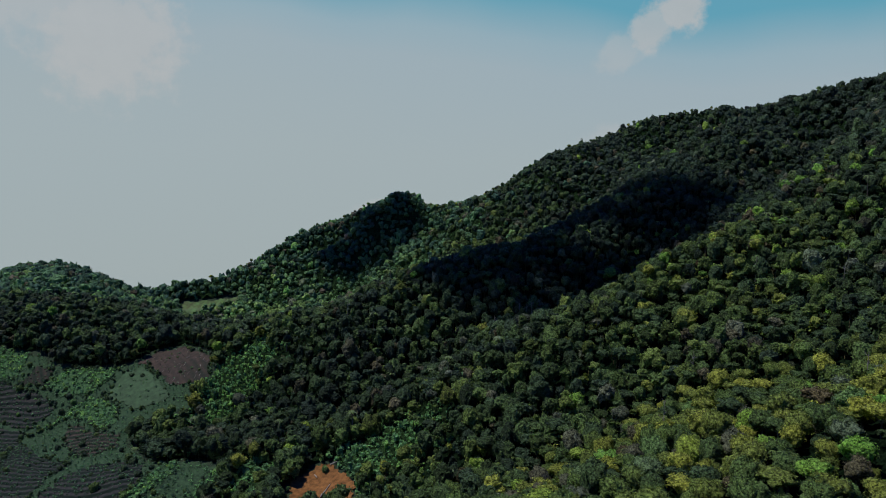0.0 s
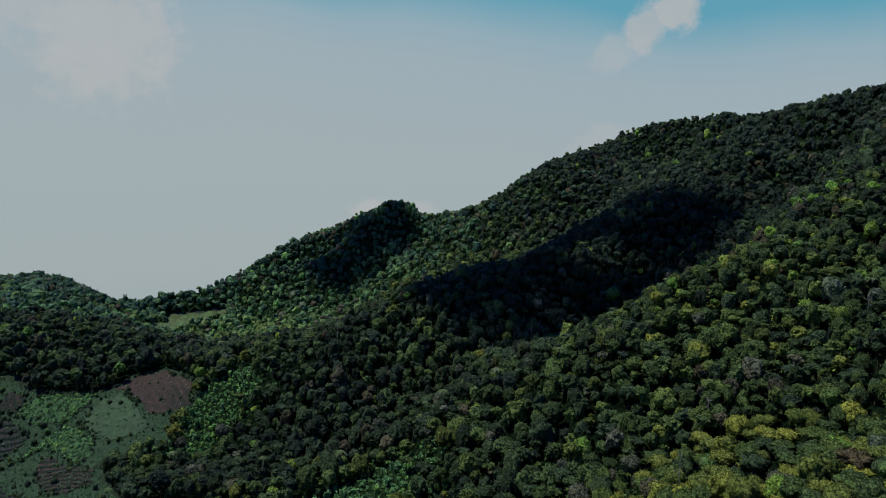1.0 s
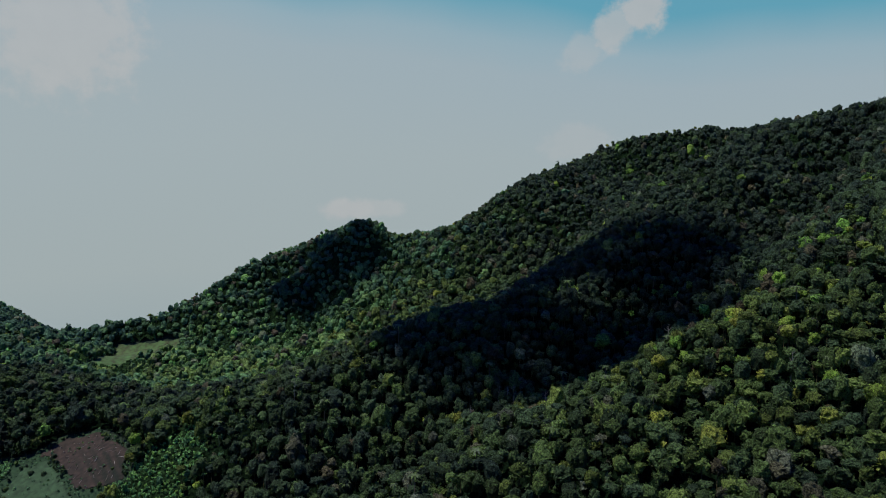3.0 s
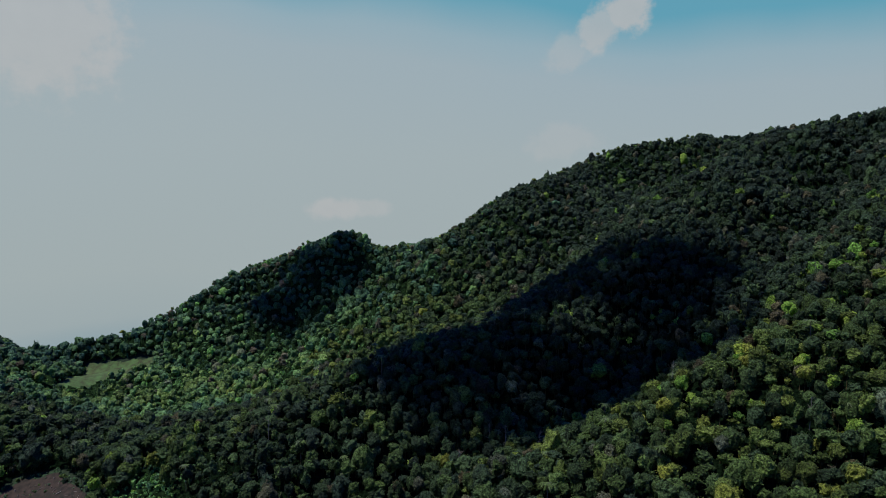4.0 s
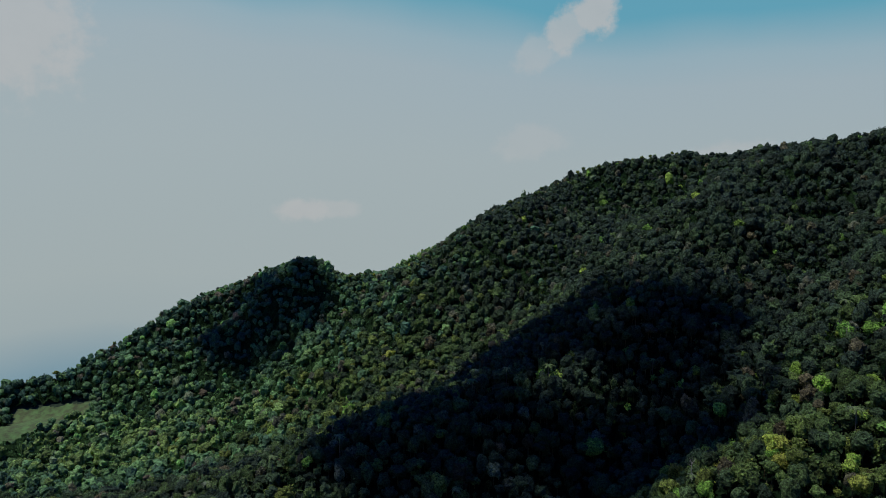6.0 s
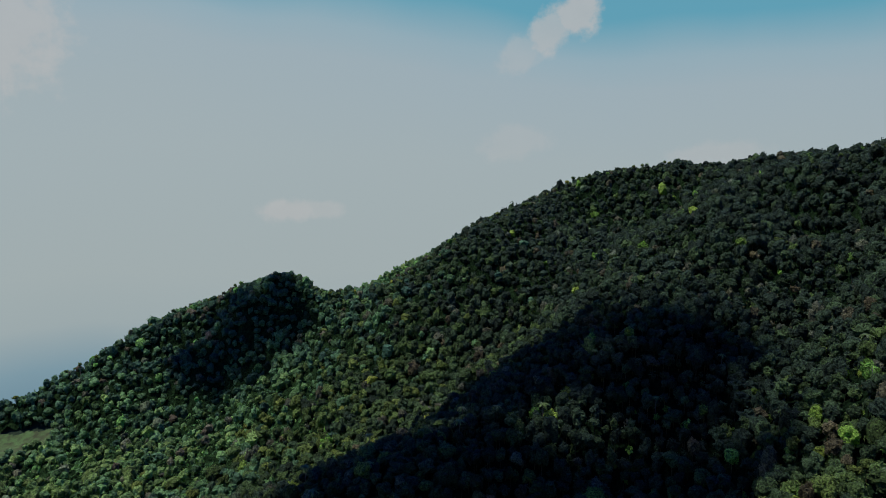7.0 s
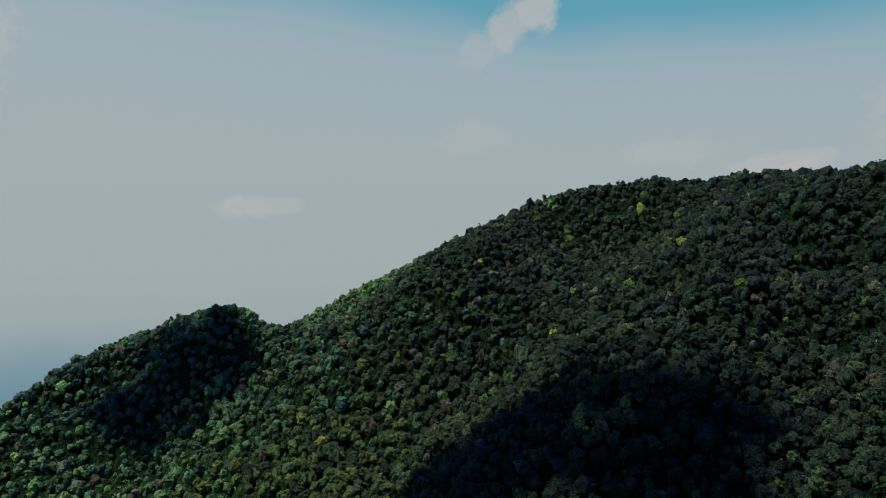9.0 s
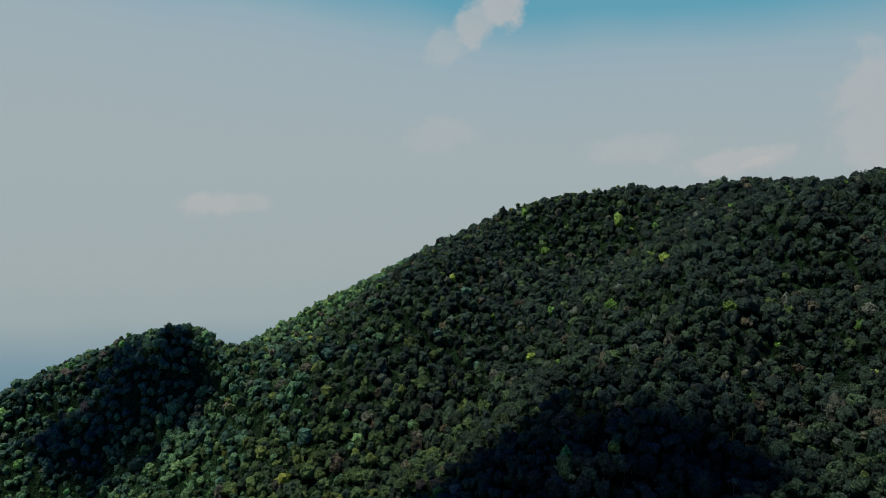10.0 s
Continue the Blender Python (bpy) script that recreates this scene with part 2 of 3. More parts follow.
# lesser swells and gullies: centre x, y, half width, rise
SWELLS = [
    (142, 308, 26, -9.5),
    (-40, 308, 38, -8.9),
    (198, 336, 26, -11.0),
    (128, 378, 26, 8.9),
    (44, 378, 26, 3.9),
    (-54, 392, 26, 15.5),
    (198, 420, 26, 4.0),
    (72, 434, 26, -18.6),
    (128, 448, 38, -28.8),
    (-68, 462, 26, -10.0),
    (240, 546, 80, 15.6),
    (212, 588, 26, -14.0),
    (324, 616, 26, -18.9),
    (-96, 644, 26, -11.6),
    (128, 658, 38, -26.3),
    (-278, 658, 26, -9.0),
    (-54, 728, 26, 21.2),
    (72, 728, 38, 7.3),
    (128, 728, 26, 7.7),
    (-264, 742, 26, 16.5),
    (-138, 770, 80, 3.9),
    (-194, 826, 26, 9.9),
    (-12, 840, 26, 4.5),
]
# notches and humps of the crests
CRESTS = [(-13, 822, 9, -11.0), (-30, 831, 11, -3.0), (-222, 866, 26, -9.0), (-364, 778, 20, -7.0), (403, 704, 22, -6.0), (67, 789, 20, -5.5), (-300, 798, 14, 7.0), (-20, 781, 20, -12.0), (105, 812, 18, -5.0), (65, 988, 34, 8.5)]


def height(x, y):
    """The mountain's ground, in metres."""
    x, y = np.asarray(x, float), np.asarray(y, float)
    z = -6.0 + 0.2236 * x + 0.1358 * y
    for cx, cy, a, b, turn, rise in LANDFORMS:
        c, s = math.cos(radians(turn)), math.sin(radians(turn))
        u, v = (x - cx) * c + (y - cy) * s, -(x - cx) * s + (y - cy) * c
        z = z + rise * np.exp(-0.5 * ((u / a) ** 2 + (v / b) ** 2))
    for cx, cy, wide, rise in SWELLS + CRESTS:
        z = z + rise * np.exp(-0.5 * ((x - cx) ** 2 + (y - cy) ** 2) / wide ** 2)
    flank = np.maximum(-19 + 0.23 * x - 0.40 * np.maximum(0, y - 850) - 0.25 * np.maximum(0, -x - 400), -1900)
    k = np.clip((np.hypot(x - 50, y - 550) - 610) / 340, 0, 1)
    k = k * k * (3 - 2 * k)
    z = z * (1 - k) + flank * k
    return z + 1.3 * np.sin(x / 17 + 1.1 * np.sin(y / 23)) * np.sin(y / 19 + 0.7 * np.sin(x / 31)) + 0.6 * np.sin(x / 7.3 + y / 9.1)


# ---- mesh helpers ----
def mesh_object(name, verts, quads, mat, smooth=False, tone=None, parent=None):
    me = bpy.data.meshes.new(name)
    verts, quads = np.asarray(verts, np.float32), np.asarray(quads, np.int32)
    me.vertices.add(len(verts))
    me.vertices.foreach_set("co", verts.ravel())
    me.loops.add(quads.size)
    me.loops.foreach_set("vertex_index", quads.ravel())
    me.polygons.add(len(quads))
    me.polygons.foreach_set("loop_start", np.arange(0, quads.size, 4, dtype=np.int32))
    me.polygons.foreach_set("use_smooth", np.broadcast_to(np.asarray(smooth, bool), len(quads)).astype(np.int8))
    if tone is not None:
        me.attributes.new("tone", "FLOAT", "FACE").data.foreach_set("value", np.asarray(tone, np.float32))
    me.update(calc_edges=True)
    me.materials.append(mat)
    ob = new(name, me)
    ob.parent = parent
    return ob


def grid_faces(nx, ny):
    i = np.arange(nx * ny).reshape(ny, nx)
    return np.stack([i[:-1, :-1], i[:-1, 1:], i[1:, 1:], i[1:, :-1]], -1).reshape(-1, 4)


def stretch(lo, hi, step, far_lo, far_hi):
    """Even steps from lo to hi, then ever longer ones out to the far ends."""
    core = list(np.arange(lo, hi + 0.1, step))
    a, s = hi, step
    while a < far_hi:
        s *= 1.3
        a += s
        core.append(a)
    a, s = lo, step
    while a > far_lo:
        s *= 1.3
        a -= s
        core.insert(0, a)
    return np.array(core)


def make_ground():
    xs, ys = stretch(-620, 720, 7.0, -4600, 4600), stretch(-80, 1080, 7.0, -4600, 4600)
    X, Y = np.meshgrid(xs, ys)
    v = np.stack([X, Y, height(X, Y)], -1).reshape(-1, 3)
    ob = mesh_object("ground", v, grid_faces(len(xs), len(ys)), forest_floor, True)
    tagged(ob, "leaf-littered forest floor of a steep mountainside, darkened like shaded gaps", "ground", kind="structure")


make_ground()


def inside(poly, x, y):
    hit = np.zeros(np.shape(x), bool)
    for (x0, y0), (x1, y1) in zip(poly, poly[1:] + poly[:1]):
        cross = (y0 > y) != (y1 > y)
        hit ^= cross & (x < (x1 - x0) * (y - y0) / ((y1 - y0) or 1e-9) + x0)
    return hit


# ---- plots of open land: plan outline, material, terrace step, label ----
FARM = [(-318, 476), (-279, 465), (-259, 453), (-213, 449), (-205, 453), (-197, 465), (-176, 464), (-146, 434), (-141, 413), (-152, 410), (-149, 395), (-164, 383),
        (-176, 372), (-144, 330), (-131, 331), (-101, 314), (-104, 286), (-150, 284), (-215, 296), (-318, 380)]
CLEARING = [(-288, 696), (-290, 740), (-297, 776), (-277, 780), (-231, 776), (-227, 758), (-241, 735), (-258, 720), (-264, 706), (-280, 692)]
SLIDE = [(-67, 274), (-68, 297), (-62, 300), (-56, 305), (-50, 305), (-46, 297), (-38, 285), (-36, 272)]
GLADES = [[(-276, 678), (-269, 688), (-261, 674), (-268, 663)], [(-260, 655), (-254, 674), (-245, 656), (-233, 614), (-238, 604)], [(-241, 574), (-236, 586), (-226, 568), (-234, 560)]]
PLOTS = [
    ([(-204, 450), (-196, 463), (-175, 461), (-147, 432), (-144, 415), (-154, 413), (-170, 417), (-185, 436), (-196, 447)], bare_earth, 0, "bare red-brown earth plot cleared below the forest"),
    ([(-213, 429), (-207, 442), (-197, 445), (-186, 434), (-171, 416), (-163, 402), (-176, 398), (-188, 401), (-210, 420)], pale_grass, 0, "grey-green fallow plot on the hillside"),
    ([(-260, 438), (-248, 451), (-214, 447), (-214, 439), (-225, 426), (-243, 428)], grass, 0, "bright green plot of low crops"),
    ([(-279, 444), (-273, 454), (-257, 450), (-262, 440), (-271, 441)], bare_earth, 0, "small bare reddish plot beside green crops"),
    ([(-245, 396), (-235, 410), (-222, 424), (-211, 419), (-197, 406), (-191, 393), (-195, 385), (-224, 407), (-233, 406)], grass, 0, "green plot with scattered bushes"),
    ([(-221, 386), (-223, 402), (-195, 382), (-182, 380), (-178, 362), (-188, 354), (-197, 356)], bare_earth, 4.2, "tilled brown plot with small steps"),
    ([(-190, 300), (-187, 335), (-168, 337), (-145, 325), (-141, 306), (-152, 292)], tilled_earth, 3.9, "dark terraced plot with narrow curved steps"),
    ([(-312, 448), (-282, 443), (-273, 438), (-262, 437), (-243, 421), (-251, 403), (-273, 412), (-300, 430)], tilled_earth, 4.2, "terraced grey-brown plot in narrow steps"),
    ([(-151, 292), (-139, 308), (-133, 330), (-126, 317), (-132, 302), (-139, 290)], grass, 0, "bright grassy bank beside the terraces"),
    ([(-118, 290), (-106, 313), (-101, 307), (-107, 296), (-109, 288)], grass, 0, "bright grassy bank among bushes"),
    ([(-272, 409), (-251, 400), (-246, 387), (-214, 358), (-196, 348), (-196, 331), (-193, 304), (-215, 306), (-260, 360)], tilled_earth, 4.4, "broad terraced slope of grey-brown soil"),
    ([(-312, 474), (-282, 465), (-284, 446), (-310, 450)], grass, 0, "green plot of crops below the forest edge"),
    (SLIDE, orange_earth, 0, "bare orange earth slip with fallen logs"),
    (CLEARING, meadow, 0, "level light green meadow framed by forest"),
    (GLADES[0], grass, 0, "small bright green glade among trees"),
    (GLADES[1], grass, 0, "small bright green glade among trees"),
    (GLADES[2], grass, 0, "small bright green glade among trees"),
]


def make_plot(poly, mat, step, label, lift=0.8):
    px, py = zip(*poly)
    cell = 0.55 if step else 0.6 if max(px) - min(px) < 40 else 1.2
    xs, ys = np.arange(min(px), max(px) + cell, cell), np.arange(min(py), max(py) + cell, cell)
    X, Y = np.meshgrid(xs, ys)
    Z = height(X, Y)
    if step:
        f = (Y + 0.12 * X + 4.0 * np.sin(X / 31.0) + 1.3 * np.sin(X / 7.0) + 1.6 * np.sin(X / 13.0 + Y / 19.0)) / step
        f = f - np.floor(f)
        Z = Z + 0.24 * step * np.where(f < 0.8, 0.5 - f / 0.8, (f - 0.9) / 0.2)
    Z = Z + lift + 0.12 * np.sin(X * 1.3 + Y * 0.9)
    keep = inside(poly, X + 1.0 * np.sin(Y * 0.37 + 0.2 * X) + 0.6 * np.sin(Y * 1.7), Y + 1.0 * np.sin(X * 0.33) + 0.6 * np.sin(X * 1.9 + Y))
    f = grid_faces(len(xs), len(ys))
    f = f[keep.ravel()[f].all(1)]
    used = np.unique(f)
    back = np.full(X.size, -1)
    back[used] = np.arange(len(used))
    v = np.stack([X, Y, Z], -1).reshape(-1, 3)[used]
    ob = mesh_object("field", v, back[f], mat, True)
    tagged(ob, label, "field", kind="structure")


for plot in PLOTS:
    make_plot(*plot)
make_plot(FARM, soil_material("farm_earth", (0.012, 0.026, 0.012), (0.027, 0.054, 0.022), 0.55), 0, "rough green farmland on the lower hillside", 0.35)

# ---- plants ----
CUBE = np.array([(x, y, z) for z in (-1, 1) for y in (-1, 1) for x in (-1, 1)], float)
CUBE_FACES = np.array([(0, 2, 3, 1), (4, 5, 7, 6), (0, 1, 5, 4), (2, 6, 7, 3), (0, 4, 6, 2), (1, 3, 7, 5)])


def cube_ball(n):
    """A ball of quads, n by n on each of six sides."""
    g = np.linspace(-1, 1, n + 1)
    verts, faces = [], []
    for axis in range(3):
        for side in (-1, 1):
            a, b = np.meshgrid(np.tan(g * math.pi / 4), np.tan(g * math.pi / 4))
            p = np.empty(a.shape + (3,))
            p[..., axis], p[..., (axis + 1) % 3], p[..., (axis + 2) % 3] = side, a * side, b
            faces.append(grid_faces(n + 1, n + 1) + sum(len(v) for v in verts))
            verts.append(p.reshape(-1, 3))
    v = np.concatenate(verts)
    v = v / np.linalg.norm(v, axis=1)[:, None]
    _, first, back = np.unique(v.round(4), axis=0, return_index=True, return_inverse=True)
    return v[first], back.ravel()[np.concatenate(faces)]


def unit(v):
    return v / np.maximum(np.linalg.norm(v, axis=-1, keepdims=True), 1e-9)


def leaf_sprays(rng, centre, normal, size):
    """Uneven four-cornered sprays of leaves."""
    n = len(centre)
    side = unit(np.cross(normal, rng.normal(size=(n, 3))))
    up = np.cross(normal, side)
    ang = np.array([0.0, 1.7, 3.1, 4.6])[None] + rng.uniform(-0.45, 0.45, (n, 4))
    rad = size[:, None] * rng.uniform(0.55, 1.15, (n, 4))
    corner = centre[:, None] + (np.cos(ang) * rad)[..., None] * side[:, None] + (np.sin(ang) * rad)[..., None] * up[:, None]
    corner += normal[:, None] * (rng.uniform(-0.3, 0.3, (n, 4)) * size[:, None])[..., None]
    return corner.reshape(-1, 3), np.arange(n * 4).reshape(n, 4)


def crown(rng, lobes, sprays, spray_size, flat=0.85, spread=0.6, lobe=0.42, core=4, under=-0.6, skirt=1.4):
    """A crown of radius 1 about the origin: one billowing skin over its lobes, hung lower than it is high, with leaf sprays standing off it."""
    k = np.arange(lobes) + 0.5
    polar = np.arccos(1 - 1.7 * k / lobes)
    turn = k * 2.39996 + rng.uniform(-0.5, 0.5, lobes)
    c = np.stack([np.sin(polar) * np.cos(turn), np.sin(polar) * np.sin(turn), np.cos(polar)], -1)
    c *= spread * rng.uniform(0.7, 1.2, (lobes, 1))
    r = lobe * rng.uniform(0.7, 1.3, lobes)

    def skin(d):
        along = d @ c.T
        root = r ** 2 - (c ** 2).sum(1) + along ** 2
        out = np.where(root > 0, along + np.sqrt(np.maximum(root, 0)), 0.0)
        return np.maximum(out.max(1), 0.45 + 0.15 * spread)

    def shaped(p):
        return p * np.stack([np.ones(len(p)), np.ones(len(p)), np.where(p[:, 2] > 0, flat, flat * skirt)], -1)

    bv, bf = cube_ball(core)
    bv = unit(bv + rng.normal(0, 0.16 / core, bv.shape))
    heart = shaped(bv * (skin(bv) * rng.uniform(0.84, 1.02, len(bv)))[:, None])
    f0 = bf[bv[bf].mean(1)[:, 2] > under]
    d = unit(rng.normal(size=(sprays, 3)) + np.array([0, 0, 0.6]))
    reach = skin(d)
    p = shaped(d * (reach * rng.uniform(0.88, 1.06, sprays))[:, None])
    a, b = unit(d + np.array([0.03, 0, 0])), unit(d + np.array([0, 0.03, 0]))
    face = unit(np.cross(shaped(a * skin(a)[:, None]) - p, shaped(b * skin(b)[:, None]) - p))
    face *= np.sign((face * d).sum(1, keepdims=True))
    normal = unit(face + 0.6 * d + rng.normal(size=(sprays, 3)) * 0.42 + np.array([0, 0, 0.15]))
    v1, f1 = leaf_sprays(rng, p, normal, spray_size * rng.uniform(0.6, 1.4, sprays))
    return np.concatenate([v1, heart]), np.concatenate([f1, f0 + len(v1)]), len(f1)


def tube(points, radii, sides=6):
    """A tapered stem through the points."""
    points, verts = np.asarray(points, float), []
    for i, (p, r) in enumerate(zip(points, radii)):
        d = unit(points[min(i + 1, len(points) - 1)] - points[max(i - 1, 0)])
        a = unit(np.cross(d, (0.31, 0.95, 0.05)))
        b = np.cross(d, a)
        t = np.arange(sides) * 2 * math.pi / sides
        verts.append(p + r * (np.cos(t)[:, None] * a + np.sin(t)[:, None] * b))
    n, k = len(points), np.arange(sides)
    faces = [np.stack([i * sides + k, i * sides + (k + 1) % sides, (i + 1) * sides + (k + 1) % sides, (i + 1) * sides + k], -1) for i in range(n - 1)]
    return np.concatenate(verts), np.concatenate(faces)


def join(parts):
    verts, faces, n = [], [], 0
    for v, f in parts:
        verts.append(v), faces.append(f + n)
        n += len(v)
    return np.concatenate(verts), np.concatenate(faces)


def scatter(rng, box, spacing):
    x0, y0, x1, y1 = box
    nx, ny = int((x1 - x0) / spacing), int((y1 - y0) / (spacing * 0.87))
    gx, gy = np.meshgrid(np.arange(nx), np.arange(ny))
    x = x0 + (gx + 0.5 * (gy % 2) + rng.uniform(-0.42, 0.42, gx.shape)) * spacing
    y = y0 + (gy + rng.uniform(-0.42, 0.42, gx.shape)) * spacing * 0.87
    return x.ravel(), y.ravel()


def wave(x, y, size, seed):
    """A smooth uneven field from 0 to 1."""
    a = np.sin(x / size + seed) + np.sin(y / size * 1.13 + 2.1 * seed + 0.9 * np.sin(x / size * 0.7))
    b = np.sin((x + y) / size * 0.83 + 3.3 * seed) + np.sin((x - 1.4 * y) / size * 0.61 + 1.7 * seed)
    return np.clip(0.5 + (a + b) / 6.5, 0, 1)


def opened(x, y):
    """Where no tall tree stands."""
    free = inside(FARM, x, y) | inside(CLEARING, x, y) | inside(SLIDE, x, y)
    for g in GLADES:
        free |= inside(g, x, y)
    return free


def cleared(x, y):
    """Low green growth on ground that was cut, beside the plots and the earth slip."""
    b = 1.5 * np.exp(-(((x + 128 - 0.35 * (y - 405)) / 19) ** 2 + ((y - 407) / 30) ** 2)) + 1.3 * np.exp(-(((x + 27) / 24) ** 2 + ((y - 300) / 22) ** 2))
    b = b + 1.2 * np.exp(-(((x + 84) / 12) ** 2 + ((y - 298) / 16) ** 2)) + 0.8 * np.exp(-(((x + 275) / 40) ** 2 + ((y - 690) / 30) ** 2))
    return np.clip(b, 0, 1)


def young(x, y):
    """How far the low regrowth of the valley takes the forest's place."""
    a = np.exp(-(((x + 165) / 118) ** 2 + ((y - 674) / 80) ** 2)) + 0.42 * np.exp(-(((x + 80) / 85) ** 2 + ((y - 695) / 50) ** 2))
    return np.clip(a * 1.25 + cleared(x, y), 0, 1)


def sunny(x, y):
    """Stretches where olive and yellow-leaved trees prevail, and sunlit slopes put into leaf tone."""
    a = np.exp(-(((x - 110) / 90) ** 2 + ((y - 220) / 110) ** 2)) + 0.62 * np.exp(-(((x - 155) / 68) ** 2 + ((y - 365) / 62) ** 2))
    return np.clip(a + 0.35 * np.exp(-(((x - 40) / 90) ** 2 + ((y - 640) / 80) ** 2)), 0, 1)


def tones(rng, x, y, extra=0.0):
    # leaf tone raised a little on the left in place of haze
    base = 0.06 + 0.22 * wave(x, y, 38, 1.0) + 0.38 * sunny(x, y) + 0.42 * young(x, y) + 0.05 / (1 + np.exp((x - 10) / 25)) + extra
    # leaf tone lowered on the upper right slope in place of cloud shade
    base = base - 0.15 / (1 + np.exp((160 - x) / 28)) / (1 + np.exp((420 - y) / 25))
    t = base + rng.normal(0, 0.16, len(x))
    odd = rng.uniform(size=len(x))
    t = np.clip(t, 0.0, 0.80)
    t = np.where(odd < 0.010 + 0.07 * np.exp(-(((x - 190) / 90) ** 2 + ((y - 400) / 90) ** 2)), rng.uniform(0.84, 0.89, len(x)), t)
    t = np.where(odd > 0.945, rng.uniform(0.92, 1.0, len(x)), t)
    return t


def plant_mass(name, label, category, forms, mat, x, y, radius, tall, tone, rng, trunk=0.16):
    """Many plants in one body: forms are crowns of radius 1."""
    verts, faces, hue, soft, n = [], [], [], [], 0
    z = height(x, y)
    pick = rng.integers(0, len(forms), len(x))
    stem = tube([(0, 0, -0.06), (0, 0, 1)], [1.0, 0.6], 4)
    for k, (fv, ff, sprays) in enumerate(forms):
        i = np.flatnonzero(pick == k)
        if not len(i):
            continue
        a = rng.uniform(0, 2 * math.pi, len(i))
        c, s, r = np.cos(a)[:, None], np.sin(a)[:, None], radius[i][:, None]
        squash = 0.8 + 0.85 * rng.beta(1.2, 2.4, (len(i), 1))
        px = (fv[:, 0] * c - fv[:, 1] * s) * r + x[i][:, None]
        py = (fv[:, 0] * s + fv[:, 1] * c) * r + y[i][:, None]
        pz = fv[:, 2] * r * squash + (z[i] + tall[i])[:, None]
        verts.append(np.stack([px, py, pz], -1).reshape(-1, 3))
        faces.append((ff[None] + (n + np.arange(len(i)) * len(fv))[:, None, None]).reshape(-1, 4))
        hue.append(np.repeat(tone[i], len(ff)))
        soft.append(np.zeros(len(ff) * len(i), bool))
        n += len(i) * len(fv)
    if trunk:
        sv, sf = stem
        w = (trunk + 0.02 * radius)[:, None]
        v = np.stack([sv[:, 0] * w + x[:, None], sv[:, 1] * w + y[:, None], sv[:, 2] * tall[:, None] + z[:, None]], -1)
        verts.append(v.reshape(-1, 3))
        faces.append((sf[None] + (n + np.arange(len(x)) * len(sv))[:, None, None]).reshape(-1, 4))
        hue.append(np.full(len(x) * len(sf), 1.0))
        soft.append(np.zeros(len(x) * len(sf), bool))
    ob = mesh_object(name, np.concatenate(verts), np.concatenate(faces), mat, np.concatenate(soft), np.concatenate(hue))
    return tagged(ob, label, category, kind="stuff")


GROVE = (88, 190, 72)  # centre and radius of the near stand of trees


VIEW = [(60, 112), (112, 112), (170, 190), (235, 320), (335, 470), (425, 575), (525, 690), (510, 800), (440, 890), (250, 960), (190, 1020), (90, 1060),
        (0, 1050), (-30, 965), (-235, 965), (-340, 965), (-480, 900), (-490, 780), (-405, 600), (-355, 530), (-305, 455), (-265, 360), (-215, 300), (-80, 245), (10, 170)]


def in_view(x, y):
    """The mountainside between the two flanks."""
    return inside(VIEW, x, y)


